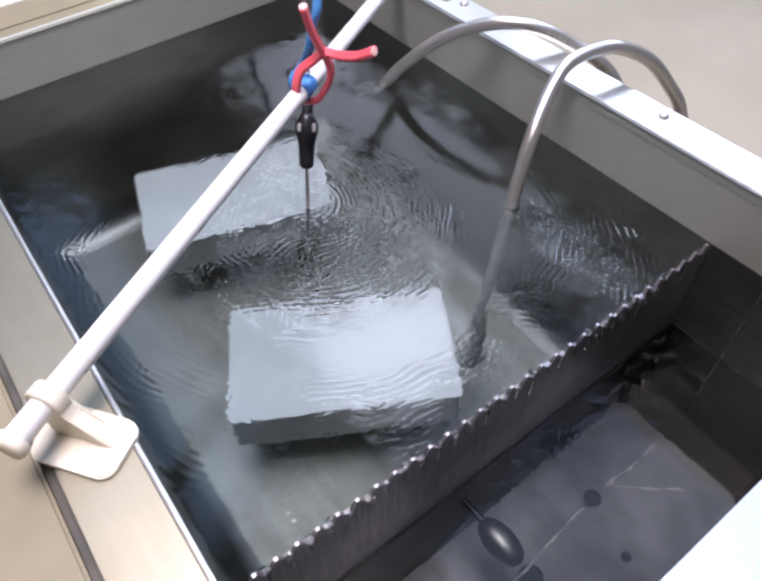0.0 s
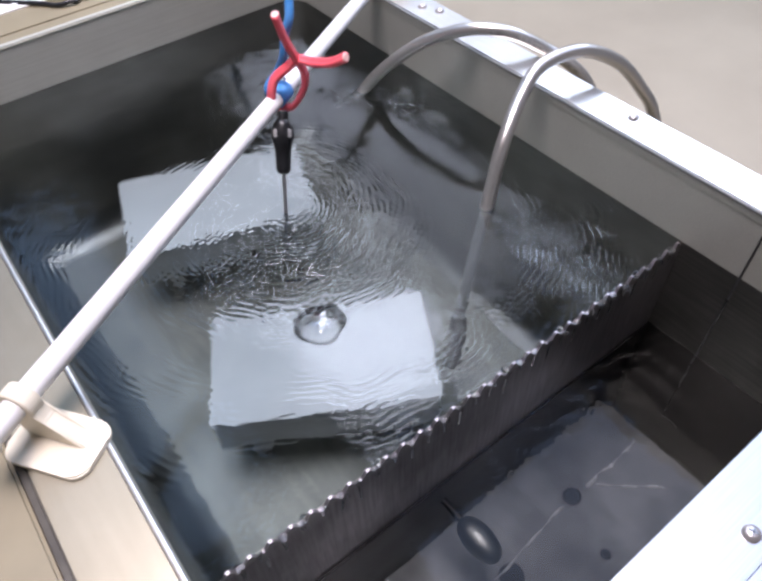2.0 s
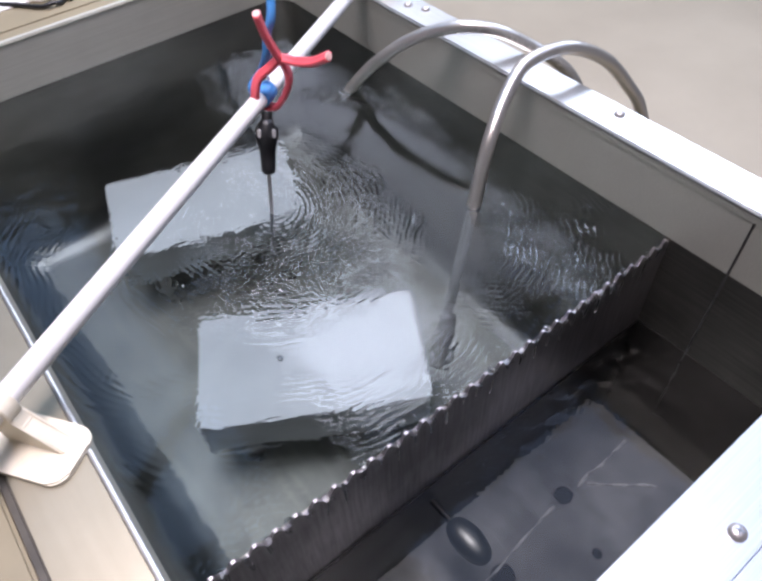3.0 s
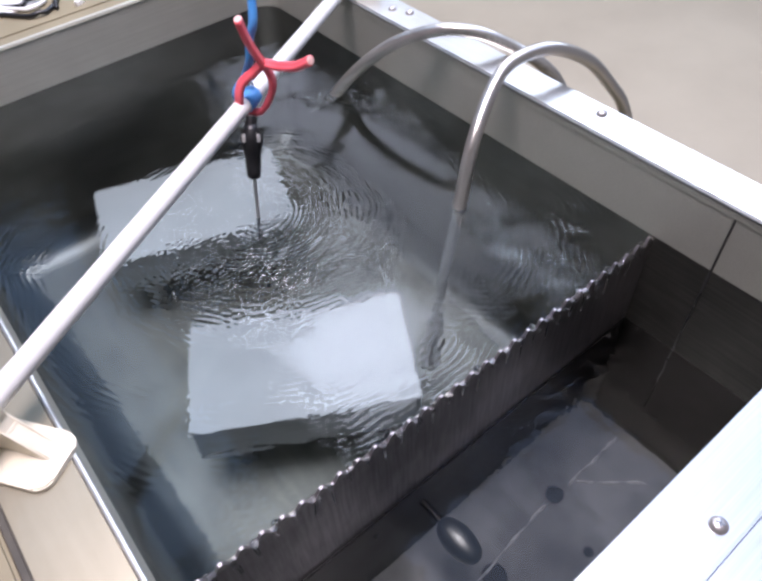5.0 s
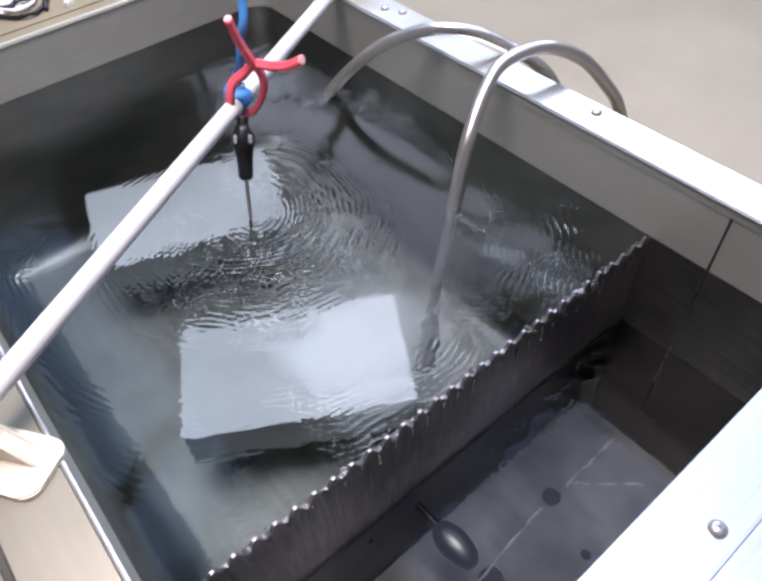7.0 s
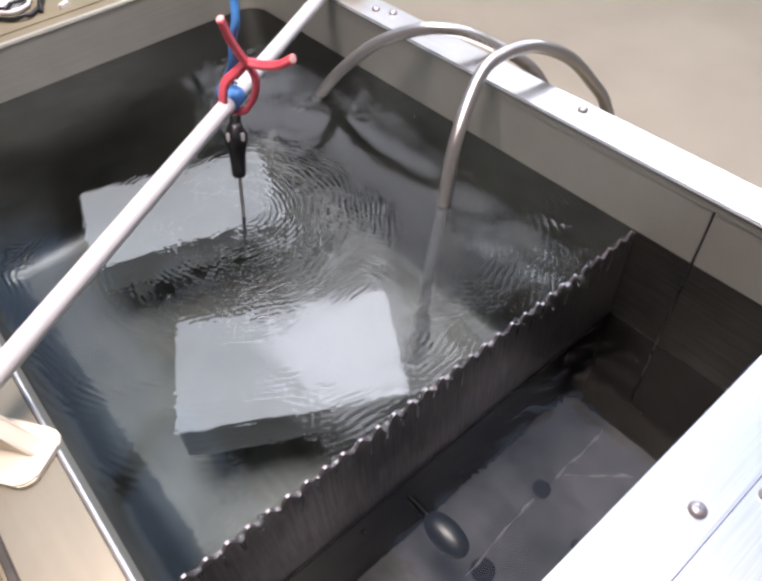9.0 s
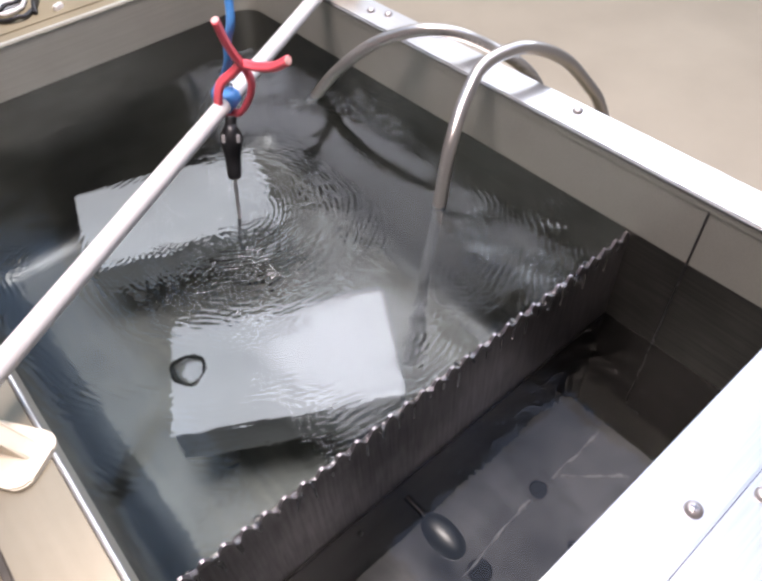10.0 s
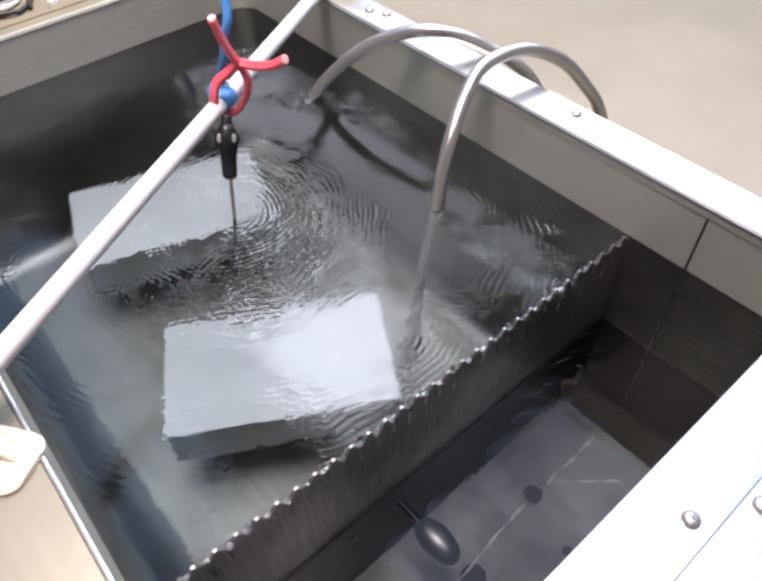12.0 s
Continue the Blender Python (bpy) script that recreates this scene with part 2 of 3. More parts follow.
# ---- the room ----
def build_room():
    x0, x1, y0, y1 = -2.2, 4.2, -2.4, 4.0
    for name, lo, hi, mat, label in (
            ("floor", (x0, y0, -0.1), (x1, y1, 0), LINO, "plain beige lino floor"),
            ("ceiling", (x0, y0, CEIL), (x1, y1, CEIL + 0.1), CEILING, "plain unseen ceiling, grey set for the water's reflections"),
            ("wall_north", (x0, y1, 0), (x1, y1 + 0.1, CEIL), PAINT, "plain unseen wall, grey set for the water's reflections"),
            ("wall_south", (x0, y0 - 0.1, 0), (x1, y0, CEIL), PAINT, "plain unseen wall, grey set for the water's reflections"),
            ("wall_east", (x1, y0, 0), (x1 + 0.1, y1, CEIL), PAINT, "plain unseen wall, grey set for the water's reflections"),
            ("wall_west", (x0 - 0.1, y0, 0), (x0, y1, CEIL), PAINT, "plain unseen wall, grey set for the water's reflections")):
        tagged(part(name, box(lo, hi), mat), label, name.split("_")[0], kind="structure")
    # frames round the added lamps, out of view
    for x, y, sx, sy in LIGHTS:
        lt = thing("added_lamp_frame", "slim frame round an added, unseen area lamp", "ceiling light", "ceiling lights")
        for a, b in (((x - sx / 2 - .02, y - sy / 2 - .02), (x + sx / 2 + .02, y - sy / 2)), ((x - sx / 2 - .02, y + sy / 2), (x + sx / 2 + .02, y + sy / 2 + .02)),
                     ((x - sx / 2 - .02, y - sy / 2), (x - sx / 2, y + sy / 2)), ((x + sx / 2, y - sy / 2), (x + sx / 2 + .02, y + sy / 2))):
            part("frame", box((*a, CEIL - 0.05), (*b, CEIL)), PAINT, lt)


# ---- the tank ----
def loop(inset, z, seg=10):
    """Rounded rectangle in plan: wide corners at the back, tight ones in front."""
    pts = []
    for cx, cy, a, r in ((X1, YB, 0, 0.028), (X0, YB, 90, 0.028), (X0, YF, 180, 0.012), (X1, YF, 270, 0.012)):
        r = max(r, inset + 0.004)
        sx, sy = (-1 if cx == X1 else 1), (-1 if cy == YB else 1)
        for i in range(seg + 1):
            t = radians(a + 90 * i / seg)
            pts.append((cx + sx * r + (r - inset) * math.cos(t), cy + sy * r + (r - inset) * math.sin(t), z))
    return pts


def build_basin(tank):
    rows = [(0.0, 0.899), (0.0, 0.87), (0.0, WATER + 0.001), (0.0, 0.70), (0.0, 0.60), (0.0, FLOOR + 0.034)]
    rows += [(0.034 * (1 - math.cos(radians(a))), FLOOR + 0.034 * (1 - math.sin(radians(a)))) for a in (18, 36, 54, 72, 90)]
    for name, band, mat, label in (("upper_wall", rows[:3], STEEL, "dry satin stainless basin wall, lit tone, with rounded corners"), ("lower_wall", rows[2:6], LOWER_STEEL, "wet lower steel wall, shaded in its colour"), ("basin_cove", rows[5:], COVE_STEEL, "wet rounded foot of the basin wall, shaded in its colour")):
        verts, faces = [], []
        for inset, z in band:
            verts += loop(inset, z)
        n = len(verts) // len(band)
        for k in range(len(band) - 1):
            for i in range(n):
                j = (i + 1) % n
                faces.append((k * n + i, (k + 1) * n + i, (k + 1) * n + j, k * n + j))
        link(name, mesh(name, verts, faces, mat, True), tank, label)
    part("basin_floor", slab(X0 + 0.033, YF + 0.033, X1 - 0.033, YB - 0.033, FLOOR - 0.004, FLOOR + 0.0002, 0.01), FLOOR_STEEL, tank)
    # low outlet chamber in front of the weir
    part("chamber_floor", slab(X0 + 0.001, YF + 0.001, 0.401, YW - 0.004, LOW_FLOOR - 0.003, LOW_FLOOR, 0.013), CHAMBER_STEEL, tank)
    # added dark strip and side sheet, coloured as shade
    part("chamber_shade_strip", box((0.3955, YF + 0.001, 0.503), (X1 - 0.002, YW - 0.002, 0.508)), SHADE_STEEL, tank, "added shade-dark strip beside the chamber floor")
    part("chamber_side", box((X1 - 0.0006, YF + 0.001, 0.503), (X1 + 0.001, YW - 0.002, LOW_WATER - 0.0012)), SIDE_STEEL, tank, "side of the chamber, shaded dark in its colour")
    for (x, y), r in (((0.301, -0.054), 0.0085), ((0.208, -0.069), 0.011), ((0.284, -0.107), 0.0046)):
        bm = lathe([(r, 0), (r * 0.8, 0.0006), (0, 0.0006)], 28, pose(x, y, LOW_FLOOR + 0.0004))
        part("drain_hole", bm, HOLE, tank, "dark round drain hole")
    for a, b in (((0.326, -0.0596), (0.3726, -0.102)), ((0.287, -0.0557), (0.193, -0.0625)), ((0.317, -0.0559), (0.390, -0.0553))):
        pts = [(a[0] + (b[0] - a[0]) * i / 6 + random.uniform(-.001, .001), a[1] + (b[1] - a[1]) * i / 6 + random.uniform(-.001, .001), LOW_FLOOR + .0003) for i in range(7)]
        part("crease", tube(pts, 0.0016, 6, 4, lambda t: 0.6 + 0.4 * math.sin(17 * t)), CREASE_LINE, tank, "pale crease line along the floor")
    part("wall_seam", box((X1 - 0.0007, -0.0530, 0.60), (X1 + 0.001, -0.0512, 0.898), 0.0003), DARK_STEEL, tank, "dark vertical weld seam")
    part("wall_slot", slab(-0.009, -0.0018, 0.009, 0.0018, 0, 0.0005, 0.0017), HOLE, tank, "small dark overflow slot").matrix_local = pose(X1 - 0.0007, -0.060, 0.591, 0, -90, 0) @ pose(0, 0, 0, 0, 0, 90)
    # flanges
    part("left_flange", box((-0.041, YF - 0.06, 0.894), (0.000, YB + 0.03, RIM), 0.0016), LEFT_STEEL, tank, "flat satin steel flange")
    part("flange_lip", tube([(0.0003, YF, RIM - 0.0016), (0.0003, 0.2, RIM - 0.0016), (0.0003, YB, RIM - 0.0016)], 0.0019, 10, 2), RIM_STEEL, tank)
    part("wall_cap", box((X1 - 0.0005, YF, 0.8972), (X1 + 0.006, YB, 0.9036)), STEEL, tank)
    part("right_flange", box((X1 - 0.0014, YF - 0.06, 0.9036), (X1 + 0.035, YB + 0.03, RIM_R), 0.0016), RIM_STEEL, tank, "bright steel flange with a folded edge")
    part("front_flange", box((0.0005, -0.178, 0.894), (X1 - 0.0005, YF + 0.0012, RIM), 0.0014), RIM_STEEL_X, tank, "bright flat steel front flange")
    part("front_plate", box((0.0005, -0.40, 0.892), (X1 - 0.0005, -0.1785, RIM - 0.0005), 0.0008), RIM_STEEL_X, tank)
    part("back_flange", box((0.0005, YB - 0.0012, 0.8965), (X1 - 0.0005, YB + 0.0065, RIM), 0.0014), STEEL, tank)
    for x, y, z, kind in ((0.458, 0.085, RIM_R, 0), (0.231, -0.167, RIM, 1), (0.264, -0.186, RIM - 0.0005, 1), (0.459, 0.326, RIM_R, 0), (0.452, 0.345, RIM_R, 0)):
        r = 0.0047 if kind else 0.0044
        prof = [(r, -0.0005), (r, 0.0010), (r * 0.86, 0.0022), (r * 0.5, 0.0031), (0, 0.0034)]
        s = part("screw", lathe(prof, 20, pose(x, y, z)), BOLT, tank, "dome-headed zinc screw", True)
        for a in (20, 110) if kind else ():
            part("slot", box((-0.0024, -0.0004, 0.0024), (0.0024, 0.0004, 0.0036)), DARK_STEEL, s).matrix_local = pose(x, y, z, 0, 0, a)
    # cabinet under the rim
    part("side_panel", box((X1 + 0.012, -0.45, 0.0), (X1 + 0.030, 1.2, 0.896)), BEIGE, tank)


def build_weir(tank):
    """Overflow plate with a sawtooth upper edge."""
    pitch, n = 0.0142, 30
    start = X1 - 0.006 - pitch * n
    line = [(X0 + (X1 - X0) * i / 40, 0.8398) for i in range(41)]
    verts, faces = [], []
    for y in (-0.001, 0.001):
        verts += [(x, y, z) for x, z in line] + [(x, y, 0.502) for x, z in line]
    m = len(line)
    for i in range(m - 1):
        faces += [(i, i + m, i + m + 1, i + 1), (2 * m + i + 1, 3 * m + i + 1, 3 * m + i, 2 * m + i), (i, i + 1, 2 * m + i + 1, 2 * m + i)]
    w = link("weir", mesh("weir", verts, faces, WEIR_STEEL), tank, "sawtooth overflow weir plate, wet and streaked")
    # dark sheet for the shade on the weir below the waterline
    part("weir_foot", box((X0 + 0.0005, -0.0032, 0.503), (X1 - 0.0025, -0.0012, LOW_WATER - 0.001)), SHADE_STEEL, w, "lower part of the weir plate, shaded dark in its colour")
    bm = bmesh.new()
    ring = [(-0.0053, -0.0002), (-0.0012, 0.0062), (0.0012, 0.0062), (0.0053, -0.0002)]
    lo = [bm.verts.new((x, -0.001, z)) for x, z in ring]
    hi = [bm.verts.new((x, 0.001, z)) for x, z in ring]
    bm.faces.new(lo)
    bm.faces.new(hi[::-1])
    for i in range(4):
        j = (i + 1) % 4
        bm.faces.new((lo[j], lo[i], hi[i], hi[j]))
    first = part("tooth", bm, WEIR_STEEL, w)
    first.location = (start + n * pitch, 0, 0.8398)
    for i in range(n):
        if start + i * pitch > X0 + 0.006:
            link("tooth", first.data, w).location = (start + i * pitch, 0, 0.8398)
    # water slipping through the notches
    flow = thing("overflow_water", "small clear trickles spilling through the weir notches", "water")
    for i in range(n):
        x = start + (i + 0.5) * pitch
        for k in range(2):
            r = random.uniform(0.0016, 0.0029)
            prof = [(0, -r * 1.3), (r * .7, -r), (r, -r * .2), (r * .85, r * .5), (r * .4, r * .9), (0, r)]
            tilt = pose(x + random.uniform(-.0028, .0028), random.uniform(-.003, .0015) - 0.002 * k, 0.8425 - 0.0012 * k, random.uniform(20, 60), random.uniform(-20, 20))
            part("drop", lathe(prof, 10, tilt), DROP_MAT, flow, smooth=True)
        length = random.uniform(0.008, 0.026)
        bm = tube([(x, -0.0012, 0.8405), (x + random.uniform(-.001, .001), -0.0022, 0.8405 - length * .3), (x + random.uniform(-.0015, .0015), -0.0016, 0.8405 - length)],
                  0.0022, 8, 5, lambda t: 1.0 - 0.6 * t)
        for v in bm.verts:
            v.co.y = -0.0012 + (v.co.y + 0.0012) * 0.4
        part("trickle", bm, DROP_MAT, flow, smooth=True)


def build_float(tank):
    s = thing("level_sensor", "dark polished bulb sensor projecting from the weir below water", "sensor")
    prof = [(0, 0.014)] + [(0.0125 * math.sin(radians(a)) ** 0.85, 0.035 - 0.021 * math.cos(radians(a))) for a in range(12, 180, 12)] + [(0, 0.056)]
    m = along((0.1842, -0.010, 0.700), (0.1850, -0.06, 0.698))
    part("bulb", lathe(prof, 28, m), CHROME, s, smooth=True)
    # shade-dark colour keeps the stem lost in the murk
    part("stem", lathe([(0, -0.009), (0.003, -0.009), (0.003, 0.016), (0, 0.016)], 20, m), SHADE_STEEL, s)


# ---- water ----
CX, CY, CR = 0.207, 0.236, 0.152
RNG = np.random.RandomState(4)
SWELL = [(RNG.uniform(0.006, 0.024), RNG.uniform(0, 2 * np.pi), RNG.uniform(0, 6.28)) for _ in range(16)]


def swell(x, y):
    """Irregular small waves, as height in metres."""
    h = 0 * x
    for length, way, ph in SWELL:
        h = h + 0.014 * length ** 1.2 * np.cos(2 * np.pi / length * (x * np.cos(way) + y * np.sin(way)) + ph)
    return h


CHOP = [(RNG.uniform(0.0034, 0.0065), RNG.uniform(0, 2 * np.pi), RNG.uniform(0, 6.28)) for _ in range(18)]


def chop(x, y):
    """Fine crossing ripples a few millimetres long."""
    h = 0 * x
    for length, way, ph in CHOP:
        h = h + 0.0045 * length * np.cos(2 * np.pi / length * (x * np.cos(way) + y * np.sin(way)) + ph)
    return h


SLOW = [(RNG.uniform(0.03, 0.09), RNG.uniform(0, 2 * np.pi), RNG.uniform(0, 6.28)) for _ in range(10)]


def drift(x, y, shift=0.0):
    """Slow wandering between about -1 and 1, to break up the wave trains."""
    h = 0 * x
    for length, way, ph in SLOW:
        h = h + 0.35 * np.cos(2 * np.pi / length * (x * np.cos(way + shift) + y * np.sin(way + shift)) + ph + 3 * shift)
    return h


def grid_faces(a, b, wrap=True):
    """Quads between a rings of b points."""
    i, j = np.meshgrid(np.arange(a - 1), np.arange(b), indexing="ij")
    k = (j + 1) % b
    return np.stack([i * b + j, (i + 1) * b + j, (i + 1) * b + k, i * b + k], -1).reshape(-1, 4)


def water_object(name, verts, faces, mat):
    me = bpy.data.meshes.new(name)
    me.from_pydata(verts.tolist(), [], faces.tolist())
    me.materials.append(mat)
    me.shade_smooth()
    ob = new(name, me)
    ob.visible_shadow = False
    return ob


def build_water():
    n = 1080
    th = np.arange(n) * 2 * np.pi / n
    # turning disc: rings that run outward as it turns
    rings = 260
    r = np.linspace(0.0006, CR, rings)[:, None]
    t = th[None, :]
    x, y = r * np.cos(t), r * np.sin(t)
    fade = np.clip((CR - r) / 0.03, 0, 1) ** 2 * (3 - 2 * np.clip((CR - r) / 0.03, 0, 1))
    env = 0.00030 * np.clip(r / 0.012, 0, 1) * (0.30 + 0.70 * np.exp(-((r - 0.06) / 0.06) ** 2))
    south = 0.18 + 0.82 * (0.5 + 0.5 * np.cos(t + np.pi * 0.52)) ** 2.5
    env = env * south * 1.8
    patch = np.clip(0.6 + 0.6 * drift(x, y, 1.0), 0.05, 1.4)
    patch = patch * (0.55 + 0.45 * np.cos(23 * t + 9 * drift(x, y, 3.0)))
    ring = 1.1 * env * patch * np.cos(2 * np.pi * r / 0.0047 - 6 * t + 2.6 * drift(x, y))
    for k, (qx, qy) in enumerate(((0.10, -0.10), (-0.11, 0.09), (0.03, 0.13), (-0.06, -0.12))):
        q = np.sqrt((x - qx) ** 2 + (y - qy) ** 2)
        ring = ring + 0.18 * env * np.clip(0.5 + 0.9 * drift(x, y, 1.7 + k), 0, 1.4) * np.cos(2 * np.pi * q / (0.0044 + 0.0004 * k) + 2.5 * drift(x, y, 0.8 + k))
    ring = ring + 0.35 * env * np.cos(2 * np.pi * r / 0.0091 - 3 * t + 3 * drift(x, y, 2.0))
    h = (ring + 0.18 * swell(x, y) + (0.3 + 0.5 * south * np.exp(-((r - 0.05) / 0.05) ** 2)) * np.clip(0.7 + 0.6 * drift(x, y, 4.0), 0.1, 1.5) * chop(x, y)) * fade
    verts = np.stack([x, y, h], -1).reshape(-1, 3)
    disc = water_object("rippling_water", verts, grid_faces(rings, n), WATER_MAT)
    disc.location = (CX, CY, WATER)
    tagged(disc, "clear rippling bath water round the probe", "water", kind="structure")
    # still sheet from the disc to the walls and the weir
    far_x = np.where(np.cos(th) > 0, (X1 + 0.002 - CX), (CX - X0 + 0.002)) / np.maximum(np.abs(np.cos(th)), 1e-6)
    far_y = np.where(np.sin(th) > 0, (YB + 0.002 - CY), (CY - YW - 0.0005)) / np.maximum(np.abs(np.sin(th)), 1e-6)
    far = np.minimum(far_x, far_y)
    m = 190
    s = np.linspace(0, 1, m)[:, None]
    r = CR + (far[None, :] - CR) * s
    x, y = r * np.cos(t), r * np.sin(t)
    fade = np.clip((r - CR) / 0.03, 0, 1) ** 2
    wx, wy = x + CX, y + CY
    corner = np.exp(-((wx - 0.378) ** 2 + (wy - 0.028) ** 2) / 0.055 ** 2)
    back = np.exp(-((wx - 0.36) ** 2 + (wy - 0.28) ** 2) / 0.085 ** 2)
    entry = np.exp(-((wx - 0.325) ** 2 + (wy - 0.120) ** 2) / 0.028 ** 2) + 1.0 * np.exp(-((wx - 0.36) ** 2 + (wy - 0.325) ** 2) / 0.04 ** 2)
    h = ((0.00004 + 0.00050 * corner + 0.00010 * back + 0.00012 * entry) * np.clip(0.7 + 0.6 * drift(wx, wy, 0.5), 0.05, 1.5) * np.cos(2 * np.pi * r / 0.0052 + 2.5 * drift(wx, wy)) + (0.12 + 0.3 * back + 0.5 * entry) * swell(x + 0.3, y) + (0.40 + 0.9 * corner + 2.2 * entry + 2.4 * back) * np.clip(0.6 + 0.7 * drift(wx, wy, 3.0), 0.1, 1.5) * chop(wx, wy)) * fade
    verts = np.stack([wx, wy, WATER + h], -1).reshape(-1, 3)
    tagged(water_object("water", verts, grid_faces(m, n), WATER_MAT), "clear bath water filling the steel basin", "water", kind="structure")
    # lower chamber
    a, b = 380, 130
    gx, gy = np.meshgrid(np.linspace(X0 - 0.001, X1 + 0.001, a), np.linspace(YF - 0.001, -0.0011, b), indexing="ij")
    near = 2.1 * np.exp((gy - 0.0) / 0.035)
    near = near * np.clip((gx - 0.16) / 0.08, 0.12, 1)
    h = (0.035 + 0.45 * near) * swell(gx, gy + 0.7) + (0.25 + near) * 0.00012 * drift(gx, gy, 2.5) + 0.8 * near * chop(gx, gy)
    verts = np.stack([gx, gy, LOW_WATER + h], -1).reshape(-1, 3)
    i, j = np.meshgrid(np.arange(a - 1), np.arange(b - 1), indexing="ij")
    f = np.stack([i * b + j, (i + 1) * b + j, (i + 1) * b + j + 1, i * b + j + 1], -1).reshape(-1, 4)
    tagged(water_object("water", verts, f, LOW_MAT), "dark shallow water in the overflow chamber", "water", kind="structure")
    return disc


# ---- things in and over the tank ----
def build_sunk_box(x, y, turn):
    """A box on short legs under water; the light on its top is in the colour."""
    b = thing("submerged_box", "flat box standing on the basin floor under water, top toned as lit", "box", "submerged boxes", at=(x, y, FLOOR))
    b.rotation_euler = (0, 0, radians(turn))
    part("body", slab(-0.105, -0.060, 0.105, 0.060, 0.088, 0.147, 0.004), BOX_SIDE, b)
    part("top", slab(-0.106, -0.061, 0.106, 0.061, 0.147, 0.150, 0.004), BOX_LIT_TOP, b, "smooth top plate, whitened for the light on it")
    for sx in (-1, 1):
        for sy in (-1, 1):
            part("leg", box((sx * 0.072 - 0.008, sy * 0.030 - 0.008, 0.0), (sx * 0.072 + 0.008, sy * 0.030 + 0.008, 0.088), 0.001), DARK_STEEL, b)
    return b


PIPE_A, PIPE_B = Vector((-0.0492, 0.0955, 0.9330)), Vector((0.4584, 0.4157, 0.9178))
PIPE_D = (PIPE_B - PIPE_A).normalized()


def build_pipe():
    p = thing("rail_pipe", "white plastic pipe lying across the tank in two brackets", "pipe")
    length = (PIPE_B - PIPE_A).length
    m = along(PIPE_A, PIPE_B)
    part("tube", lathe([(0, 0), (0.0066, 0), (0.0069, 0.0005), (0.0069, length - 0.0005), (0.0066, length), (0, length)], 32, m), PIPE_WHITE, p, smooth=True)
    part("end_cap", lathe([(0, -0.002), (0.0082, -0.002), (0.0092, 0), (0.0092, 0.003), (0.0082, 0.005), (0.0068, 0.005)], 32, m), CREAM, p, smooth=True)


def build_bracket(at, turn, base):
    """A plate with a ribbed post that ends in a ring round the pipe."""
    b = thing("pipe_bracket", "aged white plastic bracket with a ring holding the pipe", "bracket", "pipe brackets", at=(at[0], at[1], base))
    b.rotation_euler = (0, 0, radians(turn))
    part("base_plate", slab(-0.018, -0.0205, 0.018, 0.0325, 0, 0.0035, 0.0095, edge=0.001), CREAM, b)
    # post: triangular rib rising to the ring
    bm = bmesh.new()
    prof = [(-0.013, 0.003), (0.025, 0.003), (0.027, 0.026), (0.020, 0.030), (0.010, 0.030), (0.006, 0.022)]
    lo = [bm.verts.new((-0.0005, y, z)) for y, z in prof]
    hi = [bm.verts.new((0.0100, y, z)) for y, z in prof]
    bm.faces.new(lo[::-1])
    bm.faces.new(hi)
    for i in range(len(prof)):
        j = (i + 1) % len(prof)
        bm.faces.new((lo[i], lo[j], hi[j], hi[i]))
    bmesh.ops.bevel(bm, geom=bm.edges[:], offset=0.001, segments=2, affect="EDGES")
    part("post", bm, CREAM, b)
    ring = part("ring", lathe([(0.0070, -0.005), (0.0098, -0.005), (0.0106, -0.004), (0.0106, 0.004), (0.0098, 0.005), (0.0070, 0.005), (0.0070, -0.005)], 32), CREAM, b, smooth=False)
    return b, ring


def build_brackets():
    for t, base, turn in ((0.0296, RIM + 0.0002, 35.5), (0.590, RIM_R + 0.0002, 215.5)):
        c = PIPE_A + PIPE_D * t
        off = pose(0, 0, 0, 0, 0, turn) @ Vector((0.005, 0.019 if turn < 90 else -0.004, 0))
        at = (c.x - off.x, c.y - off.y)
        b, ring = build_bracket(at, turn, base)
        ring.matrix_local = (Matrix.Translation((*at, base)) @ pose(0, 0, 0, 0, 0, turn)).inverted() @ along(c, c + PIPE_D)


TIE = Vector((0.245, 0.280, 0.928))


